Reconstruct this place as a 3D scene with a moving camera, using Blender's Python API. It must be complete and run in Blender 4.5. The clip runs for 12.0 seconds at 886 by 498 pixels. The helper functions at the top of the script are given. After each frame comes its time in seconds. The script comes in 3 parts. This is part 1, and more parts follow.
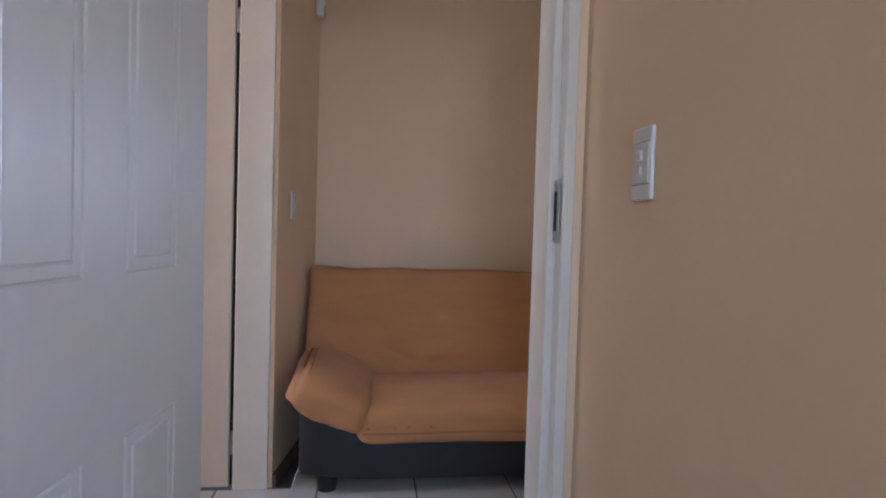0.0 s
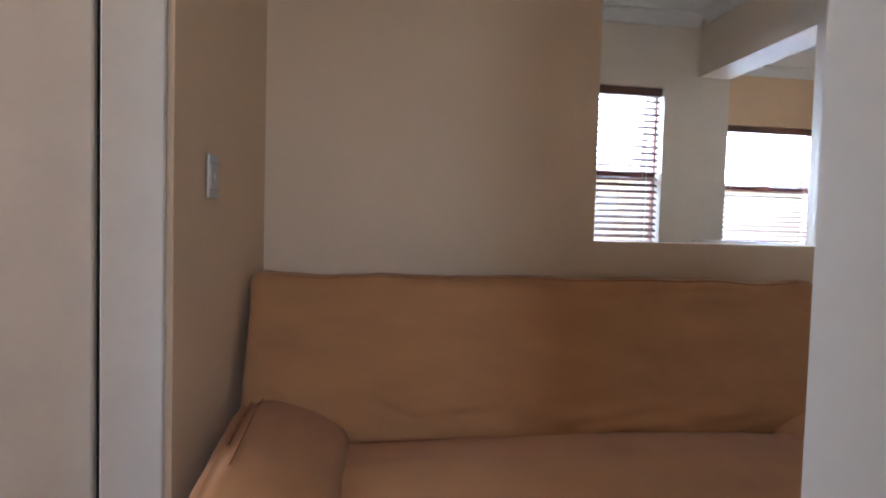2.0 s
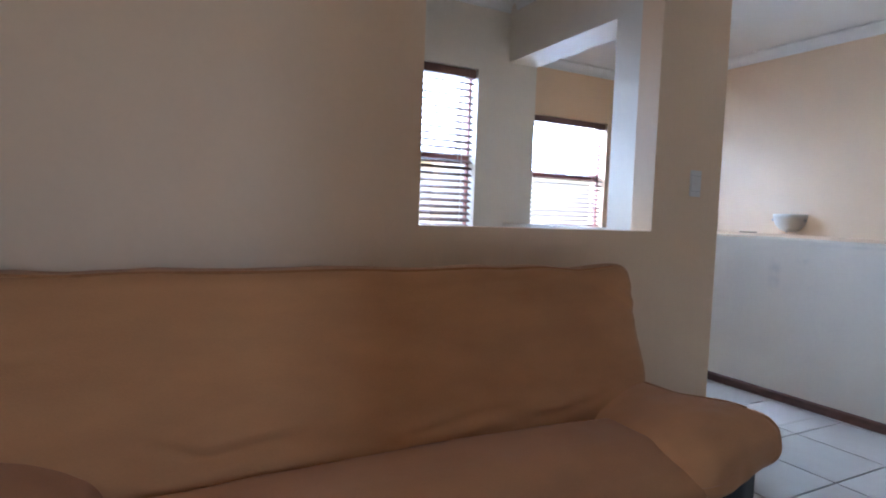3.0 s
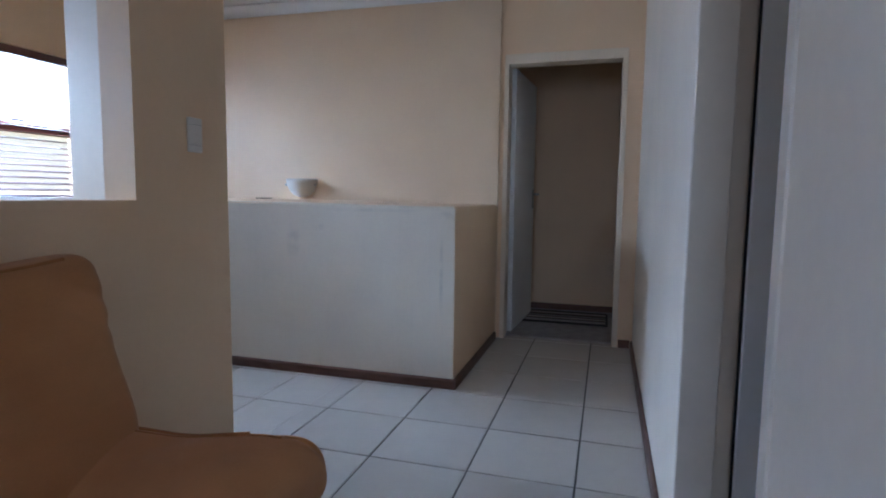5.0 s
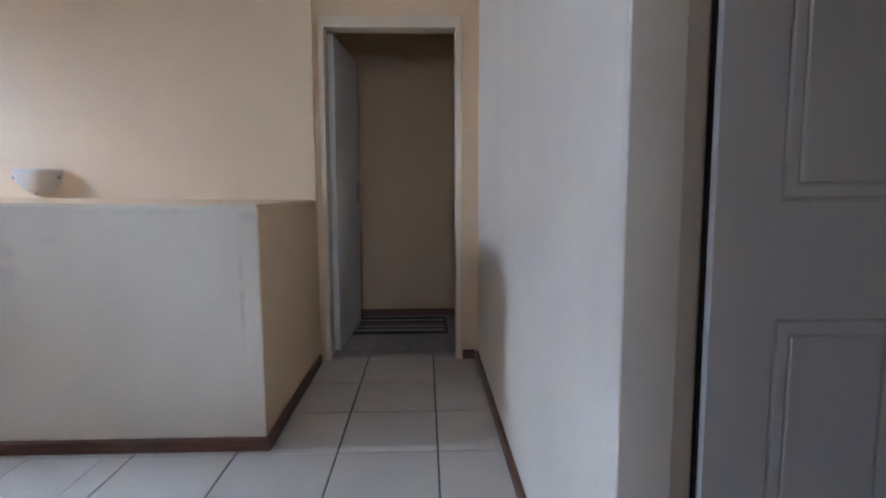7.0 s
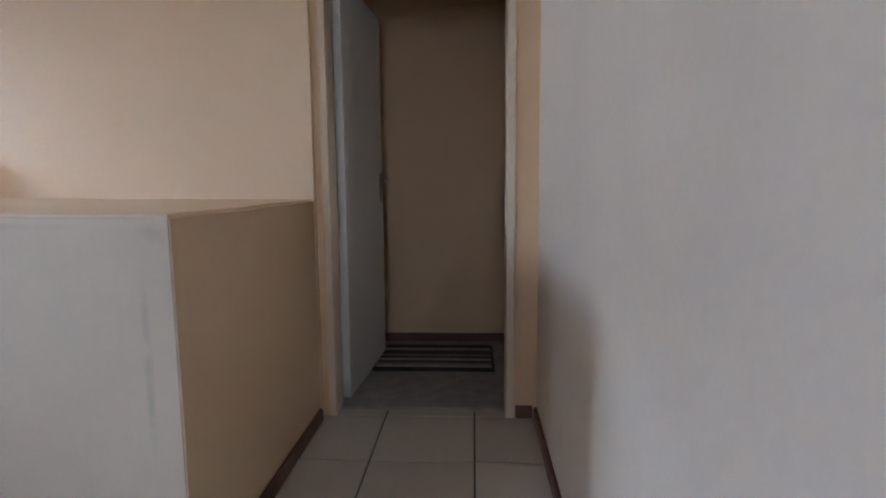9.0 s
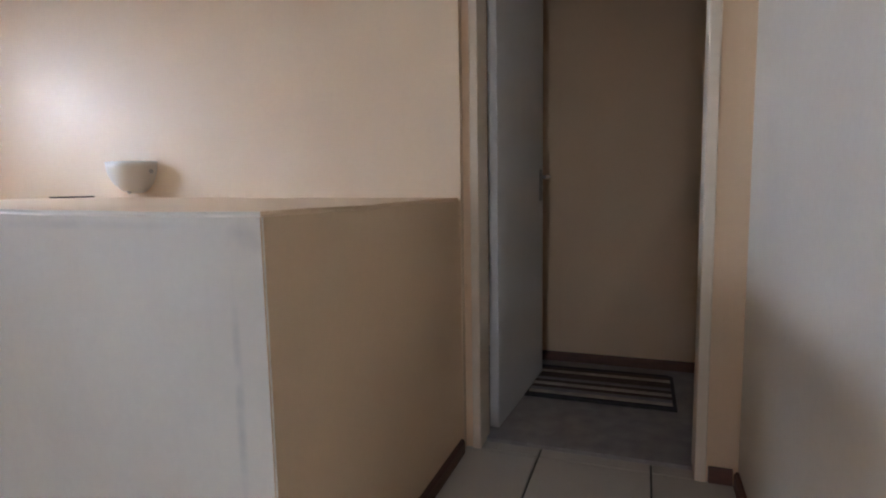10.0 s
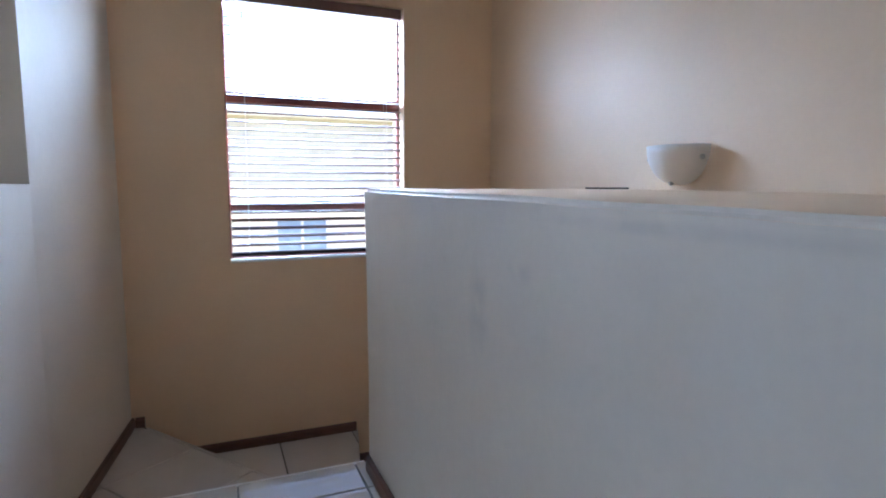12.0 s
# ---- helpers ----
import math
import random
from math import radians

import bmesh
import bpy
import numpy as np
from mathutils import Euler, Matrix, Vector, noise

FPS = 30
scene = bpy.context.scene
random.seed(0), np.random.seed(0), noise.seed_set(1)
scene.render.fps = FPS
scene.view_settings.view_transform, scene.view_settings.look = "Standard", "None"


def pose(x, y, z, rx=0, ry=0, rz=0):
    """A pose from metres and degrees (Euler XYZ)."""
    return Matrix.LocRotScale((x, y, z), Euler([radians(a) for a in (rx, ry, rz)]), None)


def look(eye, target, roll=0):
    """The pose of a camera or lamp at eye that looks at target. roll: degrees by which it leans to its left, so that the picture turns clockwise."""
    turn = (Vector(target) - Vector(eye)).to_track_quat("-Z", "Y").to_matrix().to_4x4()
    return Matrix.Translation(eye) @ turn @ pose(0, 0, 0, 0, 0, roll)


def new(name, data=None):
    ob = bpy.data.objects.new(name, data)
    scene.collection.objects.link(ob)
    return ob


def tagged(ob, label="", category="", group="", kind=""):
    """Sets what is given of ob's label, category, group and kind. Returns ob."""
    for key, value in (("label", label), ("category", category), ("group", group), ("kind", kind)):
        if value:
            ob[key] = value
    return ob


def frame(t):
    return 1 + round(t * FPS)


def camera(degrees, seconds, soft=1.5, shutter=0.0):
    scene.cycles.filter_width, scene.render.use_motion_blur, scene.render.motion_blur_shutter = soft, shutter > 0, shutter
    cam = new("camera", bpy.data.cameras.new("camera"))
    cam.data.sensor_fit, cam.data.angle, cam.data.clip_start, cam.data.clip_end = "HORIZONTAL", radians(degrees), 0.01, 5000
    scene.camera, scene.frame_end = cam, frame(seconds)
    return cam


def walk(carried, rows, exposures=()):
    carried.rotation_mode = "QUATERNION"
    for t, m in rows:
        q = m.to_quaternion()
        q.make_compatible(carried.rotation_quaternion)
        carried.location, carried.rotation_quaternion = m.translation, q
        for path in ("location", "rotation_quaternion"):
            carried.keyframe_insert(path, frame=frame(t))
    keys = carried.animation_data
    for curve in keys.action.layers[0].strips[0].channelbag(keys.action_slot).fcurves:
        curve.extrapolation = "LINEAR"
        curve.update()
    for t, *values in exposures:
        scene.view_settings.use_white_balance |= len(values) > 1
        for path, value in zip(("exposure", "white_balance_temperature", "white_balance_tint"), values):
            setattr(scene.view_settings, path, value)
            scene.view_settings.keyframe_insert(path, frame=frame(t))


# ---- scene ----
cam = camera(77.1, 12.0, soft=2.0)
EXPOSURES = [(0.0, 2.90, 6050, 25), (0.5, 2.85, 5950, 25), (1.5, 2.68, 6400, 25), (2.5, 2.74, 5900, 23), (4.5, 2.36, 5550, 22), (5.0, 2.25, 5700, 22), (6.5, 2.45, 6350, 25), (7.0, 2.57, 6250, 24), (9.0, 2.46, 6750, 27), (9.5, 2.52, 6850, 27), (10.5, 2.6, 6600, 26), (11.0, 2.5, 6200, 24), (12.0, 2.28, 5750, 22)]
PATH = [
    (0, (1.724, -0.177, 1.077), (-0.26, 0.065, 1.014), 1.7),
    (0.5, (1.448, -0.173, 1.083), (-0.539, 0.04, 1.016), 1.6),
    (1, (1.207, -0.166, 1.075), (-0.783, 0.025, 1.003), 1.6),
    (1.5, (0.996, -0.153, 1.061), (-0.994, 0.031, 0.988), 1.5),
    (2, (0.774, -0.121, 1.053), (-1.221, 0.146, 0.971), 1.6),
    (2.5, (0.617, -0.106, 1.053), (-1.297, 0.464, 0.948), 2.0),
    (4.5, (0.153, 0.297, 1.027), (-0.787, 2.055, 0.863), 0.9),
    (5, (0.113, 0.481, 1.036), (-0.447, 2.392, 0.847), 0.7),
    (5.5, (0.121, 0.635, 1.05), (-0.219, 2.596, 0.855), 0.2),
    (6, (0.067, 0.761, 1.045), (-0.101, 2.744, 0.844), 0.1),
    (6.5, (0.008, 0.919, 1.05), (0.0, 2.908, 0.841), -0.0),
    (7, (-0.004, 1.138, 1.038), (0.059, 3.125, 0.825), -0.2),
    (9, (0.038, 2.08, 1.049), (-0.072, 4.062, 0.809), -0.5),
    (9.5, (0.071, 2.249, 1.02), (-0.39, 4.183, 0.804), -1.0),
    (10, (0.0, 2.468, 1.02), (-0.68, 4.336, 0.799), -1.0),
    (10.5, (-0.147, 2.649, 1.035), (-1.091, 4.398, 0.807), -1.1),
    (11, (-0.3, 2.768, 1.038), (-1.653, 4.224, 0.81), -0.6),
    (11.5, (-0.441, 2.795, 1.018), (-2.115, 3.866, 0.792), -0.2),
    (12, (-0.62, 2.818, 1.003), (-2.457, 3.571, 0.786), 0.1),
]
walk(cam, [(t, look(eye, goal, roll)) for t, eye, goal, roll in PATH], EXPOSURES)

# ---- world, sun and window light ----
world = bpy.data.worlds.new("world")
scene.world = world
world.use_nodes = True
wn = world.node_tree.nodes
sky = wn.new("ShaderNodeTexSky")
sky.sky_type, sky.sun_disc = "NISHITA", False
sky.sun_elevation, sky.sun_rotation = radians(57), radians(13.5)
wn["Background"].inputs["Strength"].default_value = 0.15
world.node_tree.links.new(sky.outputs[0], wn["Background"].inputs["Color"])
sun = new("sun", bpy.data.lights.new("sun", "SUN"))
sun.data.energy, sun.data.angle, sun.data.color = 3.5, radians(0.5), (1.0, 0.95, 0.87)
sun.matrix_world = look((1.2, 5, 8), (0, 0, 0))


def window_light(eye, target, width, height, watts, colour=(0.52, 0.76, 1.0)):
    lamp = new("window_light", bpy.data.lights.new("window_light", "AREA"))
    lamp.data.shape, lamp.data.size, lamp.data.size_y = "RECTANGLE", width, height
    lamp.data.energy, lamp.data.color = watts, colour
    lamp.matrix_world = look(eye, target)
    return lamp


window_light((-4.07, 3.40, 1.75), (-2.07, 2.67, 1.15), 0.94, 0.48, 8.0)            # bright sky close behind the stair window
window_light((-3.02, 1.33, 1.73), (-1.0, 1.35, 1.50), 0.96, 0.56, 4.2)            # bright sky close behind the niche window
window_light((-4.75, 3.30, 2.75), (-3.2, 3.32, 1.3), 1.3, 1.2, 110)          # sky over the stair window
window_light((-3.55, 1.25, 2.75), (-2.2, 1.35, 1.4), 1.2, 1.1, 75)          # sky over the niche window
window_light((-0.14, -3.12, 1.55), (-0.14, 2.0, 1.15), 0.80, 1.1, 3.7, (0.60, 0.80, 1.0))       # south window of the hall
window_light((3.42, -0.13, 1.50), (0.6, -0.6, 1.1), 0.7, 1.1, 2.6, (0.42, 0.70, 1.0))           # window of the first room
window_light((3.42, 1.00, 1.20), (0.6, 1.6, 1.1), 0.35, 0.5, 0.10, (0.42, 0.70, 1.0))              # window of the side room


# ---- materials ----
def material(name, colour, rough=0.6, vary=0.08, scale=6.0, bump=0.1, fine=120.0, metal=0.0, coat=0.0, sheen=0.0, relief=0.004, island=False, stretch=(1, 1, 1)):
    m = bpy.data.materials.new(name)
    m.use_nodes = True
    n, l = m.node_tree.nodes, m.node_tree.links
    b = n["Principled BSDF"]
    b.inputs["Roughness"].default_value, b.inputs["Metallic"].default_value = rough, metal
    b.inputs["Coat Weight"].default_value, b.inputs["Sheen Weight"].default_value = coat, sheen
    co = n.new("ShaderNodeTexCoord")
    mp = n.new("ShaderNodeMapping")
    mp.inputs["Scale"].default_value = stretch
    l.new(co.outputs["Object"], mp.inputs["Vector"])
    big, small = n.new("ShaderNodeTexNoise"), n.new("ShaderNodeTexNoise")
    for t, s, d in ((big, scale, 4.0), (small, fine, 3.0)):
        t.inputs["Scale"].default_value, t.inputs["Detail"].default_value = s, d
        l.new(mp.outputs[0], t.inputs["Vector"])
    add = n.new("ShaderNodeMath")
    add.operation = "MULTIPLY_ADD"
    add.inputs[1].default_value = 0.35
    l.new(small.outputs["Fac"], add.inputs[0])
    l.new(big.outputs["Fac"], add.inputs[2])
    ramp = n.new("ShaderNodeValToRGB")
    ramp.color_ramp.elements[0].position, ramp.color_ramp.elements[1].position = 0.42, 0.92
    ramp.color_ramp.elements[0].color = (*[c * (1 - vary) for c in colour], 1)
    ramp.color_ramp.elements[1].color = (*[min(1, c * (1 + vary)) for c in colour], 1)
    l.new(add.outputs[0], ramp.inputs["Fac"])
    last = ramp.outputs["Color"]
    if island:
        info, hsv = n.new("ShaderNodeObjectInfo"), n.new("ShaderNodeHueSaturation")
        rng = n.new("ShaderNodeMapRange")
        rng.inputs["To Min"].default_value, rng.inputs["To Max"].default_value = 0.94, 1.04
        l.new(info.outputs["Random"], rng.inputs["Value"])
        l.new(rng.outputs[0], hsv.inputs["Value"])
        l.new(last, hsv.inputs["Color"])
        last = hsv.outputs["Color"]
    l.new(last, b.inputs["Base Color"])
    if bump:
        bp = n.new("ShaderNodeBump")
        bp.inputs["Strength"].default_value, bp.inputs["Distance"].default_value = bump, relief
        l.new(add.outputs[0], bp.inputs["Height"])
        l.new(bp.outputs[0], b.inputs["Normal"])
    return m


CREAM = material("cream_wall_paint", (0.80, 0.56, 0.35), 0.55, 0.035, 2.2, 0.25, 55)
PALECREAM = material("pale_cream_wall_paint", (0.76, 0.562, 0.375), 0.55, 0.035, 2.2, 0.25, 55)
CREAMFRAME = material("cream_frame_enamel", (0.74, 0.60, 0.45), 0.4, 0.05, 5.0, 0.10, 45)
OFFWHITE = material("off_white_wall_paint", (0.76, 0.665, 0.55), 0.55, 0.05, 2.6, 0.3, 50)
CEILING = material("white_ceiling_paint", (0.80, 0.79, 0.76), 0.7, 0.02, 2.0, 0.1, 60)
WHITE = material("white_gloss_enamel", (0.76, 0.75, 0.73), 0.40, 0.03, 3.0, 0.06, 40)
FRAME = material("off_white_frame_enamel", (0.71, 0.63, 0.53), 0.38, 0.05, 5.0, 0.10, 45)
TILE = material("white_ceramic_tile", (0.58, 0.53, 0.47), 0.03, 0.03, 9.0, 0.012, 90, island=True)
GROUT = material("grey_grout", (0.085, 0.08, 0.078), 0.9, 0.2, 30, 0.3, 200)
SKIRT = material("dark_red_wood", (0.13, 0.055, 0.035), 0.45, 0.3, 9, 0.15, 60, stretch=(1, 1, 6))
FABRIC = material("tan_microsuede", (0.52, 0.235, 0.09), 0.9, 0.10, 7.0, 0.18, 240, sheen=0.12, relief=0.012, stretch=(1, 0.6, 1.6))
PIPING = material("tan_seam", (0.40, 0.17, 0.06), 0.9, 0.12, 20, 0.3, 300)
BLACK = material("black_leatherette", (0.012, 0.011, 0.012), 0.5, 0.3, 12, 0.3, 160)
STEEL = material("brushed_steel", (0.42, 0.41, 0.40), 0.35, 0.15, 30, 0.1, 200, metal=1.0)
DARK = material("dark_shade", (0.015, 0.013, 0.012), 0.9, 0.2, 20, 0.0)
SEAMGREY = material("grey_shadow_line", (0.34, 0.31, 0.28), 0.6, 0.1, 9, 0.0)
PLASTIC = material("white_plastic", (0.72, 0.66, 0.60), 0.35, 0.02, 8, 0.02, 80)
SLAT = material("mahogany_blind_slat", (0.16, 0.075, 0.055), 0.4, 0.25, 4, 0.1, 50, stretch=(1, 0.2, 6))
WINFRAME = material("maroon_window_enamel", (0.33, 0.11, 0.08), 0.4, 0.15, 9, 0.1, 60)
BLACKRAIL = material("black_blind_rail", (0.02, 0.018, 0.018), 0.4, 0.2, 9, 0.05)
CARPET = material("grey_carpet", (0.36, 0.33, 0.32), 0.95, 0.18, 14, 0.8, 420)
MATS = [material("mat_" + n, c, 0.95, 0.2, 20, 0.9, 350) for n, c in (("charcoal", (0.05, 0.045, 0.05)), ("cream", (0.55, 0.48, 0.42)), ("brown", (0.10, 0.065, 0.055)), ("grey", (0.27, 0.25, 0.25)))]
PLASTER = material("pale_outside_plaster", (0.72, 0.64, 0.47), 0.8, 0.08, 3, 0.3, 40)
ROOF = material("terracotta_roof", (0.30, 0.13, 0.08), 0.8, 0.2, 6, 0.4, 30)
GLASSGREY = material("far_window_glass", (0.30, 0.38, 0.48), 0.15, 0.2, 3, 0.0)
EARTH = material("dry_grass_ground", (0.20, 0.19, 0.10), 0.95, 0.3, 0.6, 0.5, 12)

def rubbed(name, colour, marks):
    """Wall paint with faint upright streaks and a few grey rub marks at (x, z, half width, half height, strength)."""
    m = material(name, colour, 0.5, 0.05, 2.6, 0.3, 50)
    n, l = m.node_tree.nodes, m.node_tree.links
    b = n["Principled BSDF"]
    co = n.new("ShaderNodeTexCoord")
    base = b.inputs["Base Color"].links[0].from_socket

    def darken(base, factor, shade):
        mix = n.new("ShaderNodeMix")
        mix.data_type = "RGBA"
        mix.inputs[7].default_value = (*shade, 1)
        l.new(factor, mix.inputs[0])
        l.new(base, mix.inputs[6])
        return mix.outputs[2]

    def ranged(value, lo, hi, top):
        g = n.new("ShaderNodeMapRange")
        g.inputs["From Min"].default_value, g.inputs["From Max"].default_value, g.inputs["To Max"].default_value = lo, hi, top
        l.new(value, g.inputs["Value"])
        return g.outputs[0]

    mp, streak = n.new("ShaderNodeMapping"), n.new("ShaderNodeTexNoise")
    mp.inputs["Scale"].default_value = (26, 26, 1.3)
    streak.inputs["Scale"].default_value, streak.inputs["Detail"].default_value = 1.0, 3.0
    l.new(co.outputs["Object"], mp.inputs["Vector"])
    l.new(mp.outputs[0], streak.inputs["Vector"])
    base = darken(base, ranged(streak.outputs["Fac"], 0.58, 0.85, 0.10), (0.50, 0.44, 0.37))
    wobble = n.new("ShaderNodeTexNoise")
    wobble.inputs["Scale"].default_value = 14.0
    l.new(co.outputs["Object"], wobble.inputs["Vector"])
    for x, z, w, h, strength in marks:
        mk, ball, mul = n.new("ShaderNodeMapping"), n.new("ShaderNodeTexGradient"), n.new("ShaderNodeMath")
        mk.vector_type = "TEXTURE"
        mk.inputs["Location"].default_value, mk.inputs["Scale"].default_value = (x, 3.30, z), (w, 0.5, h)
        ball.gradient_type, mul.operation = "SPHERICAL", "MULTIPLY"
        l.new(co.outputs["Object"], mk.inputs["Vector"])
        l.new(mk.outputs[0], ball.inputs["Vector"])
        l.new(ranged(ball.outputs["Fac"], 0.0, 0.7, strength), mul.inputs[0])
        l.new(ranged(wobble.outputs["Fac"], 0.3, 0.6, 1.0), mul.inputs[1])
        base = darken(base, mul.outputs[0], (0.36, 0.34, 0.32))
    l.new(base, b.inputs["Base Color"])
    return m


glass = bpy.data.materials.new("clear_glass")
glass.use_nodes = True
gb = glass.node_tree.nodes["Principled BSDF"]
gb.inputs["Transmission Weight"].default_value, gb.inputs["Roughness"].default_value, gb.inputs["IOR"].default_value = 1.0, 0.0, 1.02
frost = bpy.data.materials.new("frosted_lamp_glass")
frost.use_nodes = True
fb = frost.node_tree.nodes["Principled BSDF"]
fb.inputs["Base Color"].default_value, fb.inputs["Roughness"].default_value = (0.62, 0.56, 0.50, 1), 0.3
fb.inputs["Subsurface Weight"].default_value = 0.0


# ---- mesh helpers ----
def add_box(bm, lo, hi, bevel=0.0, segments=1):
    made = bmesh.ops.create_cube(bm, size=1.0)["verts"]
    for v in made:
        v.co = Vector([lo[i] + (v.co[i] + 0.5) * (hi[i] - lo[i]) for i in range(3)])
    if bevel:
        edges = list({e for v in made for e in v.link_edges})
        bmesh.ops.bevel(bm, geom=edges, offset=bevel, segments=segments, affect="EDGES", profile=0.5)


def boxes(*items, bevel=0.0, segments=1):
    bm = bmesh.new()
    for lo, hi in items:
        add_box(bm, lo, hi, bevel, segments)
    return bm


def part(name, bm, mat, parent=None, label="", smooth=False):
    me = bpy.data.meshes.new(name)
    if smooth:
        for f in bm.faces:
            f.smooth = True
    bm.to_mesh(me)
    bm.free()
    me.materials.append(mat)
    ob = new(name, me)
    ob.parent = parent
    if label:
        ob["label"] = label
    return ob


def thing(name, label, category, at=(0, 0, 0), group="", kind=""):
    ob = new(name)
    ob.location = at
    ob.empty_display_size = 0.1
    return tagged(ob, label, category, group, kind)


def structure(name, bm, mat, label, category):
    return tagged(part(name, bm, mat), label, category, "", "structure")


def tube(path, radius, sides=8):
    bm = bmesh.new()
    rings = []
    for i, p in enumerate(path):
        p = Vector(p)
        a, b = Vector(path[max(0, i - 1)]), Vector(path[min(len(path) - 1, i + 1)])
        q = (b - a).to_track_quat("Z", "Y")
        rings.append([bm.verts.new(p + q @ Vector((radius * math.cos(k * math.tau / sides), radius * math.sin(k * math.tau / sides), 0))) for k in range(sides)])
    for r, s in zip(rings, rings[1:]):
        for k in range(sides):
            bm.faces.new((r[k], r[(k + 1) % sides], s[(k + 1) % sides], s[k]))
    bm.faces.new(rings[0][::-1])
    bm.faces.new(rings[-1])
    return bm


def soft_box(size, radius, cuts, warp=None, wrinkle=0.006, freq=5.0, seed=0.0):
    """A padded block with rounded edges; warp bends each point afterwards."""
    bm = bmesh.new()
    bmesh.ops.create_cube(bm, size=2.0)
    bmesh.ops.subdivide_edges(bm, edges=bm.edges[:], cuts=cuts, use_grid_fill=True)
    half = Vector(size) * 0.5
    for v in bm.verts:
        p = Vector([v.co[i] * half[i] for i in range(3)])
        core = Vector([max(-(half[i] - radius), min(half[i] - radius, p[i])) for i in range(3)])
        d = p - core
        n = d.normalized() if d.length > 1e-6 else Vector((0, 0, 1))
        p = core + n * radius
        w = noise.noise(p * freq + Vector((seed, 0, seed))) * wrinkle + noise.noise(Vector((p.x * freq * 2, p.y * freq * 3, p.z * freq * 2 + seed))) * wrinkle * 0.5
        p += n * w
        v.co = warp(p) if warp else p
    for f in bm.faces:
        f.smooth = True
    return bm


# ---- the shell ----
H = 2.50
A0, A1 = -1.385, -1.265            # sofa wall
SILL, OPT = 1.013, 2.08
RX = 0.315                         # passage right wall
BACK = 4.475                       # passage end wall
LAMPY = 4.445                      # lamp wall, a little proud of it
structure("wall_sofa", boxes(((A0, -0.62, 0), (A1, 0.735, H)), ((A0, 1.85, 0), (A1, 2.28, H)), ((A0, 0.735, 0), (A1, 1.85, SILL)), ((A0, 0.735, OPT), (A1, 1.85, H))), CREAM, "cream painted wall with an open pass-through above the sofa", "wall")
bm = boxes(((-3.69, 2.05, -3), (-2.75, 2.28, H)), ((-1.75, 2.05, 0), (A0, 2.28, H)), ((-2.75, 2.05, -3), (-1.75, 2.28, SILL)), ((-2.75, 2.05, 2.10), (-1.75, 2.28, H)), ((-1.75, 2.05, -3), (A1, 2.28, -0.004)))
for v in bm.verts:
    if v.co.x < -3.6 and v.co.y > 2.2:
        v.co.y += 0.11                 # turns a little before the window
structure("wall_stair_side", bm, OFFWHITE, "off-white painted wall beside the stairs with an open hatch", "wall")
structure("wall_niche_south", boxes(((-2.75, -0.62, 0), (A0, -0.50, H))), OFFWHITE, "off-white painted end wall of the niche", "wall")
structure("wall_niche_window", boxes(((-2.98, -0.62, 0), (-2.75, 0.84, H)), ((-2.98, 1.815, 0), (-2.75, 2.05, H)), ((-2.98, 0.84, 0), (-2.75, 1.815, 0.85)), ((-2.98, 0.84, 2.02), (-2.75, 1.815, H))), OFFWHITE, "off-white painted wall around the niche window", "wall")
bm = boxes(((A1, -0.66, 0), (-0.60, -0.575, H)))
for v in bm.verts:
    if v.co.y > -0.6 and v.co.x < -1.0:
        v.co.y = -0.49
structure("wall_alcove", bm, CREAM, "cream painted wall beside the sofa", "wall")
structure("wall_hall_west", boxes(((-0.72, -3.30, 0), (-0.597, -1.66, H)), ((-0.72, -1.66, 2.10), (-0.597, -0.662, H))), CREAM, "cream painted wall with a white door", "wall")
structure("wall_hall_south", boxes(((-0.72, -3.42, 0), (-0.55, -3.30, H)), ((0.27, -3.42, 0), (0.412, -3.30, H)), ((-0.55, -3.42, 0), (0.27, -3.30, 1.0)), ((-0.55, -3.42, 2.1), (0.27, -3.30, H))), CREAM, "cream painted end wall of the hall with a window", "wall")
structure("wall_first_door", boxes(((0.408, -3.42, 0), (0.548, -0.70, H)), ((0.408, -0.70, 2.09), (0.548, 0.246, H)), ((0.408, 0.246, 0), (0.548, 0.39, H))), CREAM, "cream painted wall around the first doorway", "wall")
structure("wall_switch", boxes(((0.548, 0.27, 0), (3.40, 0.39, H))), CREAM, "cream painted wall with a light switch", "wall")
structure("wall_first_room_south", boxes(((0.548, -2.12, 0), (3.40, -2.00, H))), CREAM, "cream painted wall of the first room", "wall")
structure("wall_first_room_east", boxes(((3.40, -2.12, 0), (3.55, -0.50, H)), ((3.40, 0.24, 0), (3.55, 0.39, H)), ((3.40, -0.50, 0), (3.55, 0.24, 0.9)), ((3.40, -0.50, 2.1), (3.55, 0.24, H))), CREAM, "cream painted wall around the window of the first room", "wall")
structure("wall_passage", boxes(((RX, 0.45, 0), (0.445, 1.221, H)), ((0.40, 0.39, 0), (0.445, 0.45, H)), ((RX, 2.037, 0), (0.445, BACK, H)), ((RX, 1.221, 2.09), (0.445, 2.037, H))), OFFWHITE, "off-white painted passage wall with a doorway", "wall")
structure("wall_side_room_north", boxes(((0.445, 3.40, 0), (3.40, 3.52, H))), CREAM, "cream painted wall of the side room", "wall")
structure("wall_side_room_east", boxes(((3.40, 0.39, 0), (3.55, 0.8, H)), ((3.40, 1.2, 0), (3.55, 3.52, H)), ((3.40, 0.8, 0), (3.55, 1.2, 0.9)), ((3.40, 0.8, 1.5), (3.55, 1.2, H))), CREAM, "cream painted wall around the side room window", "wall")
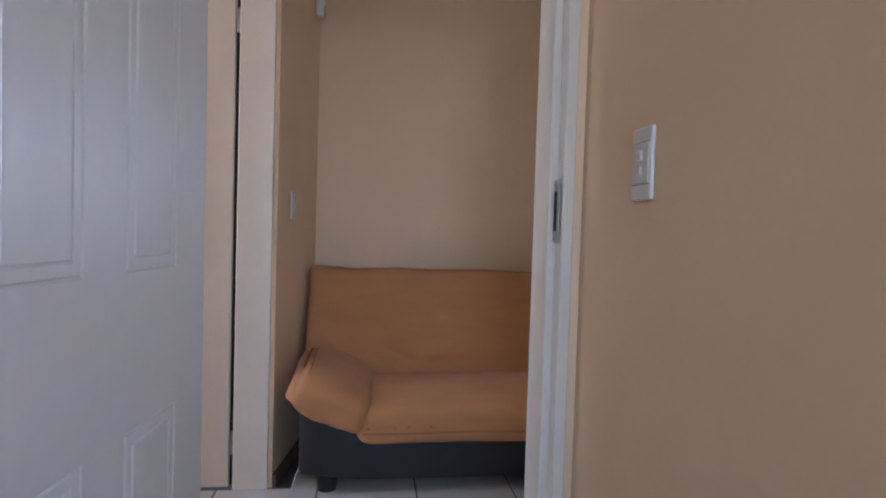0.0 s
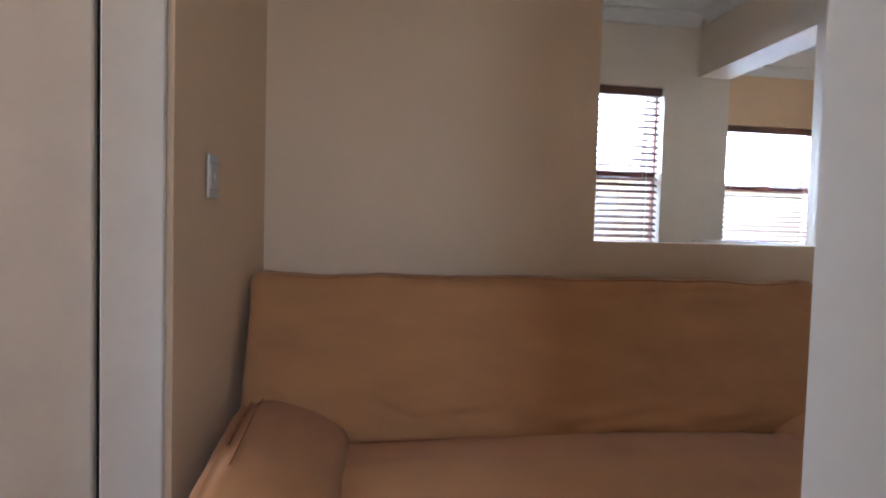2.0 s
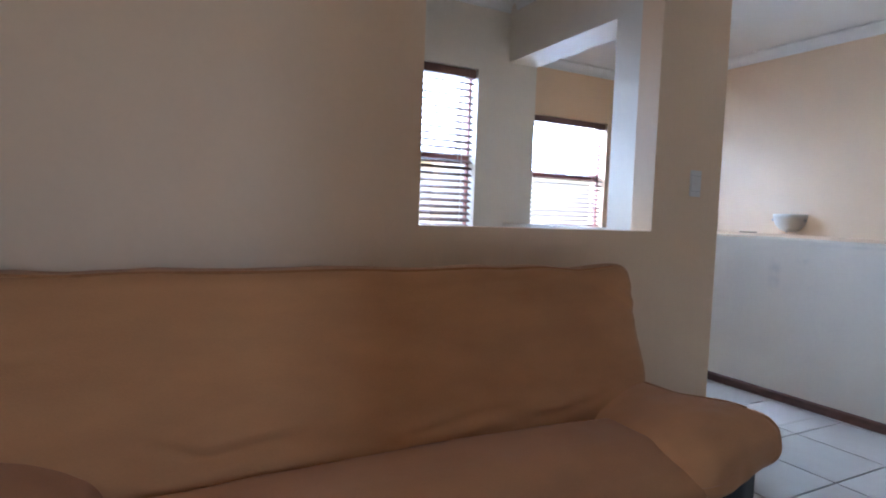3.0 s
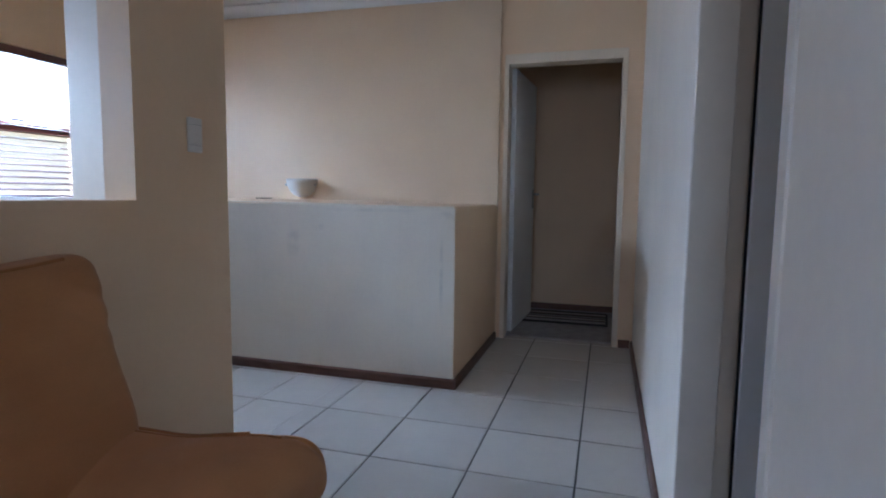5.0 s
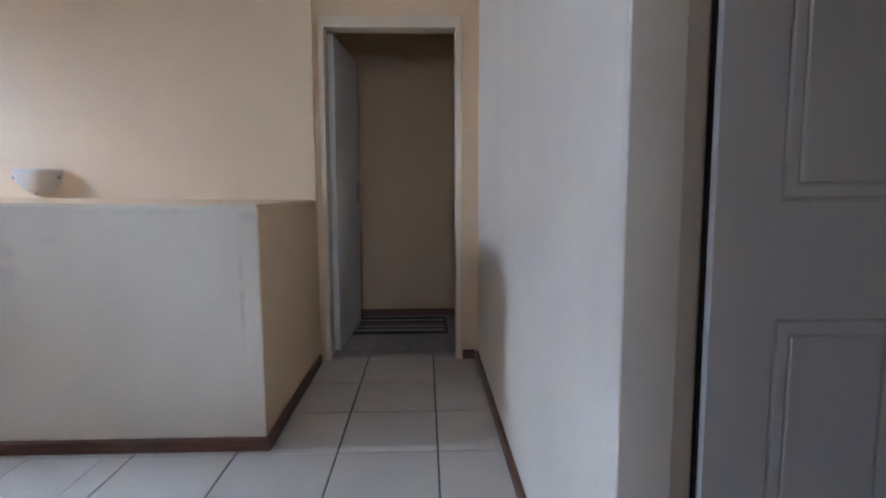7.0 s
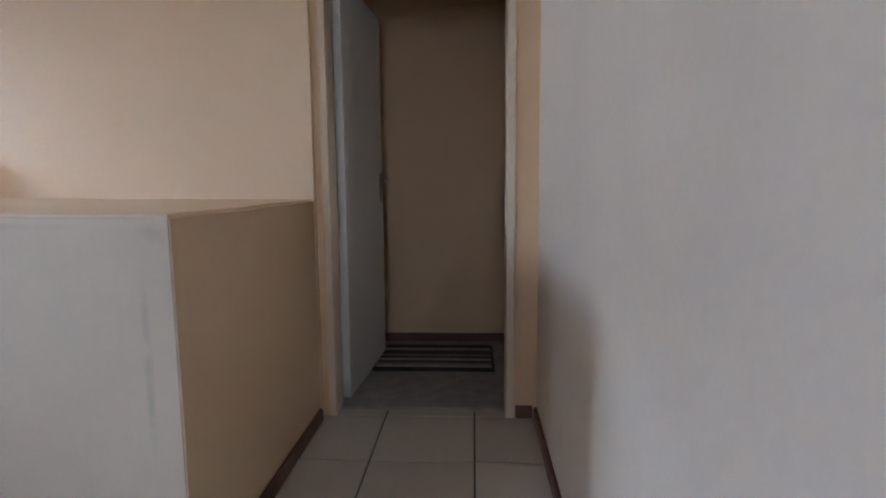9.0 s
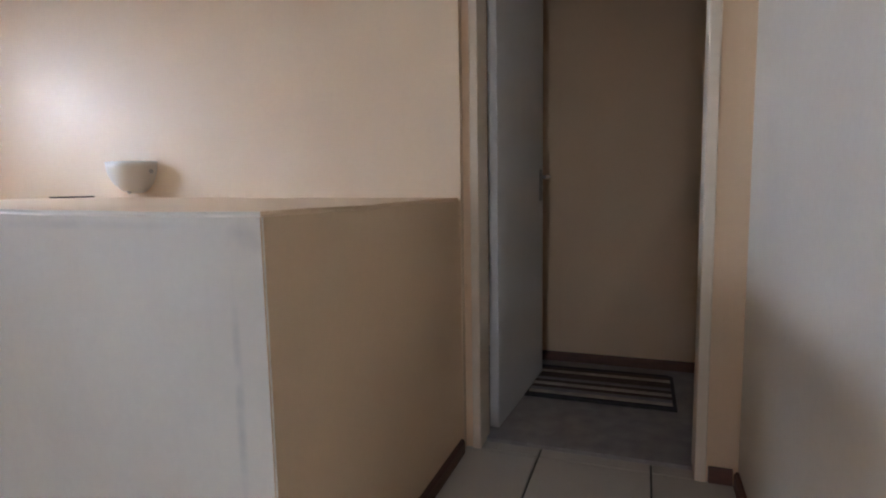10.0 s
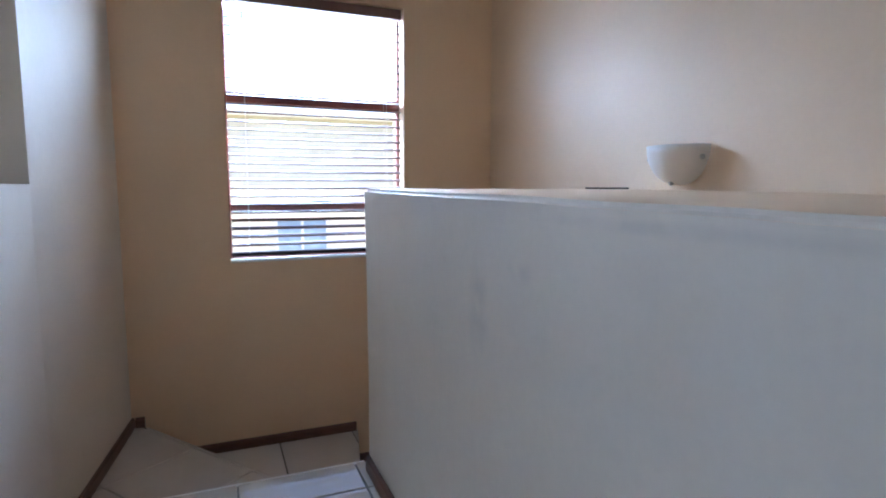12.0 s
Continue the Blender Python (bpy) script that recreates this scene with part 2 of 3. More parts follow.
bm = boxes(((-3.81, LAMPY, -3), (-0.6455, 4.62, H)))
for v in bm.verts:
    if v.co.x < -3 and v.co.y < 4.5:
        v.co.y -= 0.06                 # runs slightly out of square
structure("wall_lamp", bm, PALECREAM, "pale cream painted wall with a lamp over the boxed stairs", "wall")
structure("wall_passage_end", boxes(((-0.6455, BACK, 0), (-0.612, 4.62, H)), ((0.212, BACK, 0), (0.445, 4.62, H)), ((-0.612, BACK, 2.030), (0.212, 4.62, H))), CREAM, "cream painted end wall around the bedroom doorway", "wall")
structure("wall_stair_window", boxes(((-3.90, 2.05, -3), (-3.69, 2.885, H)), ((-3.90, 3.835, -3), (-3.69, BACK, H)), ((-3.90, 2.885, -3), (-3.69, 3.835, 0.615)), ((-3.90, 2.885, 2.0), (-3.69, 3.835, H))), CREAM, "cream painted stairwell wall around a tall window", "wall")
structure("wall_bedroom", boxes(((-2.2, 5.64, 0), (1.6, 5.76, H)), ((-2.32, 4.62, 0), (-2.2, 5.76, H)), ((1.6, 4.62, 0), (1.72, 5.76, H)), ((0.445, 4.50, 0), (1.72, 4.62, H))), CREAM, "cream painted walls of the far bedroom", "wall")
structure("ceiling", boxes(((-3.95, -3.5, H), (3.6, 5.8, H + 0.12))), CEILING, "white painted ceiling", "ceiling")


def cornice(name, a, b, side):
    """A coved strip along the top of a wall from a to b; side: the way into the room."""
    a, b, s = Vector((*a, 0)), Vector((*b, 0)), Vector((*side, 0))
    prof = [(0.0, 0.0), (0.0, -0.075), (0.012, -0.075)] + [(0.075 - 0.063 * math.cos(t), -0.012 - 0.063 * (1 - math.sin(t))) for t in [i * math.pi / 12 for i in range(7)]] + [(0.075, 0.0)]
    bm = bmesh.new()
    rows = [[bm.verts.new(p + s * (d + 0.001) + Vector((0, 0, H - 0.002 + z))) for d, z in prof] for p in (a, b)]
    for i in range(len(prof)):
        j = (i + 1) % len(prof)
        bm.faces.new((rows[0][i], rows[0][j], rows[1][j], rows[1][i]))
    bm.faces.new(rows[0])
    bm.faces.new(rows[1][::-1])
    bmesh.ops.recalc_face_normals(bm, faces=bm.faces)
    return structure(name, bm, CEILING, "white coved plaster cornice under the ceiling", "cornice")


cornice("trim_cornice_lamp_wall", (-3.69, LAMPY - 0.057), (-0.6455, LAMPY), (0, -1))
cornice("trim_cornice_passage_end", (-0.648, BACK), (RX, BACK), (0, -1))
cornice("trim_cornice_passage", (RX, 0.46), (RX, BACK - 0.08), (-1, 0))
cornice("trim_cornice_niche", (-2.75, -0.49), (-2.75, 2.04), (1, 0))
cornice("trim_cornice_niche_stairs", (-2.67, 2.05), (A0, 2.05), (0, -1))
cornice("trim_cornice_sofa", (A1, -0.49), (A1, 2.28), (1, 0))
cornice("trim_cornice_stair_window", (-3.69, 2.395), (-3.69, BACK - 0.08), (1, 0))

# the boxed-in stair head, with a slightly worn top edge
bm = boxes(((-2.50, 3.30, -3.0), (-0.648, BACK - 0.002, 0.98)))
bmesh.ops.bevel(bm, geom=[e for e in bm.edges if all(v.co.z > 0.9 for v in e.verts)], offset=0.010, segments=3, affect="EDGES")
bmesh.ops.bevel(bm, geom=[e for e in bm.edges if all(v.co.y < 3.32 for v in e.verts) and abs(e.verts[0].co.z - e.verts[1].co.z) > 1], offset=0.004, segments=2, affect="EDGES")
bmesh.ops.subdivide_edges(bm, edges=[e for e in bm.edges if e.calc_length() > 0.5], cuts=24, use_grid_fill=True)
for v in bm.verts:
    v.co += Vector((0, noise.noise(v.co * 2.2) * 0.006 + noise.noise(v.co * 9.0) * 0.0025 if v.co.y < 3.32 else 0, noise.noise(v.co * 3.1) * 0.005 if v.co.z > 0.96 else 0))
    if v.co.z > 0.9:
        v.co.z += 0.020 * (-0.648 - v.co.x) / 1.85
bm.normal_update()
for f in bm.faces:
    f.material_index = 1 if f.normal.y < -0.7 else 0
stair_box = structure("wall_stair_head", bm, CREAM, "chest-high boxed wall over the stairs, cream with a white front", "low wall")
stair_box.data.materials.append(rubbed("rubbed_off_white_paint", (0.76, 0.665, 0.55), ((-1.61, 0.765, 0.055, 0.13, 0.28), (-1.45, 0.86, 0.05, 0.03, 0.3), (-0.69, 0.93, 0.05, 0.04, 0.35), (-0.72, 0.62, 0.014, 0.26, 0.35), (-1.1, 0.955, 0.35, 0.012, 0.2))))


# ---- skirtings ----
def skirting(name, a, b, side, z=0.0, height=0.054):
    a, b, s = Vector((*a, 0)), Vector((*b, 0)), Vector((*side, 0)).normalized()
    lo, hi = s * 0.001, s * 0.016
    bm = bmesh.new()
    prof = [(0.001, 0.0), (0.016, 0.0), (0.016, height - 0.010), (0.010, height), (0.001, height)]
    rows = [[bm.verts.new(p + s * d + Vector((0, 0, z + h))) for d, h in prof] for p in (a, b)]
    for i in range(5):
        j = (i + 1) % 5
        bm.faces.new((rows[0][i], rows[0][j], rows[1][j], rows[1][i]))
    bm.faces.new(rows[0])
    bm.faces.new(rows[1][::-1])
    bmesh.ops.recalc_face_normals(bm, faces=bm.faces)
    return structure(name, bm, SKIRT, "dark red-brown wooden skirting board at the floor", "baseboard")


skirting("baseboard_box_front", (-2.47, 3.296), (-0.630, 3.296), (0, -1), 0.002)
skirting("baseboard_box_side", (-0.646, 3.300), (-0.646, 4.41), (1, 0), 0.002)
skirting("baseboard_passage_wall", (RX, 2.045), (RX, BACK - 0.02), (-1, 0), 0.002)
skirting("baseboard_hall_wall", (RX, 0.46), (RX, 1.19), (-1, 0), 0.002)
skirting("baseboard_passage_end", (0.222, BACK), (RX - 0.018, BACK), (0, -1), 0.002)
skirting("baseboard_sofa_wall", (A1, -0.48), (A1, 2.28), (1, 0), 0.002)
skirting("baseboard_alcove", (-0.60, -0.574), (A1 + 0.02, -0.492), (0.12, 1), 0.002)
skirting("baseboard_wall_end", (A1, 2.28), (-2.54, 2.28), (0, 1), 0.002)
skirting("baseboard_bedroom", (-2.18, 5.64), (1.58, 5.64), (0, -1), 0.010)
skirting("baseboard_switch_wall", (0.65, 0.27), (3.38, 0.27), (0, -1), 0.002)
skirting("baseboard_winder_side", (-2.56, 2.28), (-2.75, 2.28), (0, 1), -0.20)
skirting("baseboard_winder_turn", (-2.75, 2.28), (-3.69, 2.39), (0.116, 0.993), -0.20)
skirting("baseboard_winder_end", (-3.69, 2.408), (-3.69, 2.45), (1, 0), -0.20)
skirting("baseboard_landing", (-3.69, 2.46), (-3.69, 3.53), (1, 0), -0.40)
skirting("baseboard_lower", (-3.69, 3.54), (-3.69, BACK), (1, 0), -0.60)


# ---- doors ----
def panel_leaf(width, height, thick, panels):
    """A moulded door leaf from x 0 to width, y 0 to thick, with pressed panels on both faces."""
    xs = sorted({0.0, width, *[v for p in panels for v in (p[0], p[1])]})
    zs = sorted({0.0, height, *[v for p in panels for v in (p[2], p[3])]})
    bm = bmesh.new()
    grids = []
    for y in (0.0, thick):
        grids.append([[bm.verts.new((x, y, z)) for z in zs] for x in xs])
    pressed = []
    for side, g in enumerate(grids):
        for i in range(len(xs) - 1):
            for k in range(len(zs) - 1):
                q = [g[i][k], g[i + 1][k], g[i + 1][k + 1], g[i][k + 1]]
                f = bm.faces.new(q if side == 0 else q[::-1])
                cx, cz = (xs[i] + xs[i + 1]) / 2, (zs[k] + zs[k + 1]) / 2
                if any(p[0] < cx < p[1] and p[2] < cz < p[3] for p in panels):
                    pressed.append(f)
    rim = [(0, k) for k in range(len(zs))] + [(i, len(zs) - 1) for i in range(1, len(xs))] + [(len(xs) - 1, k) for k in range(len(zs) - 2, -1, -1)] + [(i, 0) for i in range(len(xs) - 2, 0, -1)]
    for (i, k), (m, n) in zip(rim, rim[1:] + rim[:1]):
        bm.faces.new((grids[0][i][k], grids[0][m][n], grids[1][m][n], grids[1][i][k]))
    bmesh.ops.recalc_face_normals(bm, faces=bm.faces)
    for inset, depth in ((0.006, -0.0035), (0.006, 0.0035), (0.024, 0.0), (0.005, -0.0025), (0.005, 0.0035)):
        bmesh.ops.inset_individual(bm, faces=pressed, thickness=inset, depth=depth)
    return bm


def hinge(bm, x, y, z):
    for k in range(3):
        bmesh.ops.create_cone(bm, cap_ends=True, segments=10, radius1=0.007, radius2=0.007, depth=0.030, matrix=Matrix.Translation((x, y, z + k * 0.032)))


def lever(parent, x, y, z, out, way):
    """A lever handle on a back plate."""
    part("handle_plate", boxes(((x - 0.02, min(y, y + out * 0.008), z - 0.09), (x + 0.02, max(y, y + out * 0.008), z + 0.07)), bevel=0.003), STEEL, parent, "brushed steel back plate")
    part("handle_lever", tube([(x, y + out * 0.006, z + 0.03), (x, y + out * 0.045, z + 0.03), (x + way * 0.03, y + out * 0.052, z + 0.03), (x + way * 0.11, y + out * 0.050, z + 0.028)], 0.009), STEEL, parent, "brushed steel lever")


def four_panels(w, low=0.815, m=0.105, g=0.085, high=1.005):
    p = (w - 2 * m - g) / 2
    return [(m, m + p, 0.20, low), (m + p + g, w - m, 0.20, low), (m, m + p, high, 1.90), (m + p + g, w - m, high, 1.90)]


def pressed_frame(parent, axis, lo, hi, near, far, head, lip_lo, lip_hi, rebate_near, mat=None):
    """A pressed steel frame round an opening lo..hi along one axis, through a wall from near to far, with a rebate along one edge."""
    step = 0.042
    n0, n1 = (near, near + step) if rebate_near else (near, far - step)
    f0, f1 = (near + step, far) if rebate_near else (far - step, far)

    def solid(a0, a1, d0, d1, z0, z1):
        return ((a0, d0, z0), (a1, d1, z1)) if axis == "x" else ((d0, a0, z0), (d1, a1, z1))

    stop, cut = 0.018, 0.0
    deep_n, deep_f = (cut, stop) if rebate_near else (stop, cut)
    for name, sgn, edge, lip in (("jamb", 1, lo, lip_lo), ("jamb", -1, hi, lip_hi)):
        rows = []
        for d0, d1, dep in ((n0, n1, deep_n), (f0, f1, deep_f)):
            a0, a1 = sorted((edge - sgn * lip, edge + sgn * dep))
            rows.append(solid(a0, a1, d0, d1, 0.0, head + 0.045))
        part(name, boxes(*rows, bevel=0.003), mat or FRAME, parent)
    rows = []
    for d0, d1, dep in ((n0, n1, deep_n), (f0, f1, deep_f)):
        rows.append(solid(lo - lip_lo + 0.002, hi + lip_hi - 0.002, d0 + 0.001, d1 - 0.001, head - dep, head + 0.048))
    part("frame_head", boxes(*rows, bevel=0.003), mat or FRAME, parent)


# doorway walked through first: leaf opened back into the first room
door = thing("door_1", "white panelled door standing open in its frame", "door", kind="structure")
pressed_frame(door, "y", -0.645, 0.222, 0.402, 0.562, 2.045, 0.055, 0.026, False)
leaf = part("leaf", panel_leaf(0.81, 2.02, 0.040, four_panels(0.81, 0.69, 0.145, 0.120, 0.975)), WHITE, door, "white gloss panelled leaf, open")
leaf.matrix_world = pose(0.352, -0.578, 0.012, 0, 0, -5.0) @ Matrix.Translation((0, -0.04, 0))
part("door_bolt", boxes(((0.752, 0.038, 1.185), (0.775, 0.052, 1.215)), bevel=0.002), STEEL, leaf, "small metal bolt")
part("strike_plate", boxes(((0.5085, 0.2165, 1.060), (0.549, 0.2215, 1.198)), bevel=0.001), STEEL, door, "worn steel strike plate")
part("strike_lip", boxes(((0.546, 0.214, 1.072), (0.556, 0.2185, 1.186)), bevel=0.001), STEEL, door, "worn steel lip")
# near-black block paints the shade of the latch recess
part("hole_shade", boxes(((0.5255, 0.2145, 1.086), (0.5405, 0.2175, 1.172))), DARK, door, "dark block as shade of the latch hole")
for z in (1.066, 1.190):
    bm = bmesh.new()
    bmesh.ops.create_cone(bm, cap_ends=True, segments=12, radius1=0.004, radius2=0.003, depth=0.004, matrix=pose(0.528, 0.2155, z, 90))
    part("screw", bm, STEEL, door)

# white door beside the sofa, shut
door = thing("door_2", "plain white door shut in its frame beside the sofa", "door", kind="structure")
part("jamb", boxes(((-0.70, -0.730, 0), (-0.598, -0.664, 2.10)), ((-0.598, -0.730, 0), (-0.585, -0.590, 2.10)), bevel=0.004), FRAME, door)
part("jamb", boxes(((-0.70, -1.66, 0), (-0.585, -1.53, 2.10)), bevel=0.004), FRAME, door)
part("frame_head", boxes(((-0.70, -1.53, 2.035), (-0.586, -0.730, 2.10)), bevel=0.003), FRAME, door)
part("leaf", boxes(((-0.640, -1.528, 0.012), (-0.592, -0.747, 2.033)), bevel=0.004), FRAME, door, "plain off-white door leaf")
# solid dark strip stands in for the shade beside the leaf
part("gap_shade", boxes(((-0.68, -0.747, 0.012), (-0.612, -0.731, 2.03))), DARK, door, "dark strip as shade in the gap between leaf and frame")
for z in (0.16, 1.86):
    bm = bmesh.new()
    hinge(bm, -0.598, -0.7365, z)
    part("hinge", bm, STEEL, door)

# side-room door, opened back into its room
door = thing("door_4", "white panelled door standing open into a dim room", "door", kind="structure")
pressed_frame(door, "y", 1.240, 2.030, 0.312, 0.448, 2.045, 0.020, 0.008, False)
leaf = part("leaf", panel_leaf(0.73, 2.02, 0.040, four_panels(0.73)), WHITE, door, "white panelled leaf, open and in shade")
leaf.matrix_world = pose(0.454, 2.004, 0.012)
# dark filler paints the shaded slit at the hinge side
part("gap_shade", boxes(((0.4485, 2.0215, 0.012), (0.4530, 2.0325, 2.02))), DARK, door, "dark strip as shade in the gap at the hinges")
lever(leaf, 0.675, 0.0, 1.0, -1, -1)
for z in (0.20, 1.78):
    bm = bmesh.new()
    hinge(bm, 0.4535, 2.047, z)
    part("hinge", bm, FRAME, door)

# bedroom door at the end of the passage, open
door = thing("door_3", "white door standing open into a dim carpeted bedroom", "door", kind="structure")
pressed_frame(door, "x", -0.600, 0.197, BACK - 0.015, 4.635, 1.985, 0.014, 0.018, False, CREAMFRAME)
leaf = part("leaf", boxes(((0, 0, 0), (0.75, 0.040, 1.965)), bevel=0.003), WHITE, door, "plain white leaf, open")
leaf.matrix_world = pose(-0.556, 4.645, 0.012, 0, 0, 86)
lever(leaf, 0.69, 0.0, 1.02, -1, -1)
part("latch", boxes(((0.7485, 0.010, 0.98), (0.752, 0.030, 1.15)), ((0.752, 0.013, 1.06), (0.762, 0.027, 1.08))), STEEL, leaf, "steel latch")

# ---- windows and blinds ----
def window(name, x, y0, y1, z0, z1, bars, label):
    w = thing(name, label, "window", kind="structure")
    xo = x - 0.13
    for n, lo, hi in (("window_frame", (xo, y0 + 0.001, z0 + 0.001), (xo + 0.04, y0 + 0.012, z1 - 0.001)), ("window_frame", (xo, y1 - 0.012, z0 + 0.001), (xo + 0.04, y1 - 0.001, z1 - 0.001)), ("window_frame", (xo, y0 + 0.012, z0 + 0.001), (xo + 0.04, y1 - 0.012, z0 + 0.036)), ("window_frame", (xo, y0 + 0.012, z1 - 0.036), (xo + 0.04, y1 - 0.012, z1 - 0.001))):
        part(n, boxes((lo, hi), bevel=0.003), WINFRAME, w)
    bars = sorted(bars)
    edges = [z0 + 0.036] + [b + s for b in bars for s in (-0.028, 0.028)] + [z1 - 0.036]
    for b in bars:
        bar = part("transom", boxes(((xo - 0.005, y0 + 0.012, b - 0.028), (xo + 0.045, y1 - 0.012, b + 0.028)), ((xo + 0.045, y0 + 0.05, b + 0.006), (xo + 0.053, y1 - 0.05, b + 0.024)), bevel=0.003), WINFRAME, w)
        c = (y0 + y1) / 2
        part("window_stay", tube([(xo + 0.05, c - 0.13, b + 0.03), (xo + 0.07, c - 0.02, b + 0.038), (xo + 0.07, c + 0.06, b + 0.036)], 0.006), STEEL, bar, "dark metal window stay")
    for a, b in zip(edges[::2], edges[1::2]):
        p = part("pane", boxes(((xo + 0.016, y0 + 0.011, a - 0.001), (xo + 0.020, y1 - 0.011, b + 0.001))), glass, w)
        p.visible_shadow = False
    part("window_sill", boxes(((x - 0.088, y0 + 0.002, z0), (x + 0.004, y1 - 0.002, z0 + 0.012)), bevel=0.003), WHITE, w)
    return w


def blind(x, y0, y1, z0, z1, tilt, group):
    b = thing("venetian_blind", "lowered mahogany-brown venetian blind with open slats in the window", "blind", (x, (y0 + y1) / 2, z1), group)
    half = (y1 - y0) / 2
    part("headrail", boxes(((-0.03, -half, -0.055), (0.03, half, 0)), bevel=0.004), SLAT, b, "dark mahogany headrail")
    part("bottom_rail", boxes(((-0.026, -half, z0 - z1 + 0.014), (0.026, half, z0 - z1 + 0.034)), bevel=0.004), BLACKRAIL, b, "black bottom rail")
    me = None
    pitch, z = 0.043, -0.085
    while z > z0 - z1 + 0.05:
        if me is None:
            bm = bmesh.new()
            sec = [(-0.025, 0.0), (-0.012, 0.0025), (0.0, 0.0032), (0.012, 0.0025), (0.025, 0.0)]
            rows = []
            for yy in (-half + 0.004, half - 0.004):
                rows.append([bm.verts.new((sx, yy, sz)) for sx, sz in sec] + [bm.verts.new((sx, yy, sz - 0.0042)) for sx, sz in sec[::-1]])
            for i in range(10):
                j = (i + 1) % 10
                bm.faces.new((rows[0][i], rows[0][j], rows[1][j], rows[1][i]))
            bm.faces.new(rows[0][::-1])
            bm.faces.new(rows[1])
            bmesh.ops.recalc_face_normals(bm, faces=bm.faces)
            s = part("slat", bm, SLAT, b)
            me = s.data
        else:
            s = new("slat", me)
            s.parent = b
        s.matrix_basis = pose(0, 0, z, 0, tilt + random.uniform(-1.5, 1.5), 0)
        z -= pitch
    for yy in (-half + 0.09, half - 0.09):
        part("ladder_cord", boxes(((0.0265, yy - 0.0012, z0 - z1 + 0.03), (0.0285, yy + 0.0012, -0.05)), ((-0.0285, yy - 0.0012, z0 - z1 + 0.03), (-0.0265, yy + 0.0012, -0.05))), PLASTIC, b, "pale ladder cord")
    return b


window("window_1", -3.69, 2.885, 3.835, 0.615, 2.0, (1.475, 0.895), "tall maroon-framed stairwell window with two transoms")
blind(-3.735, 2.893, 3.827, 0.630, 1.995, 13, "venetian blinds")
window("window_2", -2.75, 0.84, 1.815, 0.85, 2.02, (1.43,), "maroon-framed window of the niche")
blind(-2.795, 0.848, 1.807, 0.865, 2.015, 24, "venetian blinds")

# ---- things in the lounge ----
def switch(at, facing, rockers, label, tall=0.118):
    """A wall switch; its plate lies in the local xz plane, facing -y before turning."""
    s = thing("light_switch", label, "light switch", at)
    s.rotation_euler = (0, 0, radians(facing))
    part("plate", boxes(((-0.0345, -0.009, -tall / 2), (0.0345, -0.0005, tall / 2)), bevel=0.004, segments=3), PLASTIC, s)
    part("insert", boxes(((-0.029, -0.0115, -0.034), (0.029, -0.008, 0.034)), bevel=0.002), PLASTIC, s)
    # thin grey strips paint the shadow lines above and below the insert
    for z in (-0.0355, 0.0345):
        part("seam", boxes(((-0.031, -0.0098, z), (0.031, -0.0088, z + 0.0012))), SEAMGREY, s, "grey shadow line along the seam")
    for k in range(rockers):
        z = (k - (rockers - 1) / 2) * 0.026
        part("rocker", boxes(((-0.009, -0.0145, z - 0.009), (0.009, -0.010, z + 0.009)), bevel=0.002), PLASTIC, s)
    return s


switch((0.835, 0.27, 1.200), 0, 2, "white two-rocker light switch on the cream wall", 0.122)
switch((A1, 2.105, 1.235), 90, 1, "white light switch on the end of the sofa wall")
switch((-0.80, -0.5455, 1.170), 173, 1, "white light switch on the wall beside the sofa")
sensor = thing("alarm_sensor", "small white motion sensor high in the corner", "sensor", (-1.16, -0.500, 2.19))
part("housing", boxes(((-0.03, 0, -0.06), (0.03, 0.040, 0.05)), bevel=0.010, segments=3), PLASTIC, sensor)
part("lens", boxes(((-0.022, 0.0385, -0.045), (0.022, 0.044, -0.005)), bevel=0.004), GLASSGREY, sensor, "grey sensor lens")

# sofa: a fold-down couch with a loose tan cover over a black base
sofa = thing("sofa", "tan microsuede fold-down sofa with flared soft arms on a black base", "sofa", (-0.80, 0.53, 0))


def smooth(t):
    t = max(0.0, min(1.0, t))
    return t * t * (3 - 2 * t)


def seat_warp(p):
    q = p.copy()
    q.z += 0.320
    q.z -= 0.040 * math.exp(-((p.x + 0.10) / 0.028) ** 2) if p.z > 0 else 0
    if p.z > 0:
        q.z += 0.012 * (1 - (p.y / 0.76) ** 2)
        q.z -= 0.040 * smooth((p.x - 0.10) / 0.22)
    else:
        q.z -= 0.02 * smooth((p.x - 0.1) / 0.15)
    q.x += 0.010 * math.sin(p.y * 7.0) * smooth((p.x - 0.1) / 0.2)
    return q


def arm_warp(side):
    tilt = math.radians(17)
    lift, low = (0.068, 0.040) if side > 0 else (0.0, 0.0)

    def warp(p):
        y, z = p.y * side, p.z
        if z > 0:
            z += 0.030 * (1 - (y / 0.19) ** 2) * (1 - 0.35 * smooth((p.x - 0.05) / 0.25))
            z -= 0.014 * smooth((p.x - 0.20) / 0.14)
        if p.z < 0 and side < 0:
            z += 0.045 * smooth((y - 0.04) / 0.13) * smooth(-p.z / 0.07)
        z -= 0.012 * math.exp(-((y - 0.145) / 0.012) ** 2) if p.z > 0 else 0
        yy = y * math.cos(tilt) - z * math.sin(tilt)
        zz = y * math.sin(tilt) + z * math.cos(tilt)
        return Vector((p.x, side * (yy + 0.872), zz + 0.390 - low + (lift - 0.020) * smooth((p.x + 0.05) / 0.35)))

    return warp


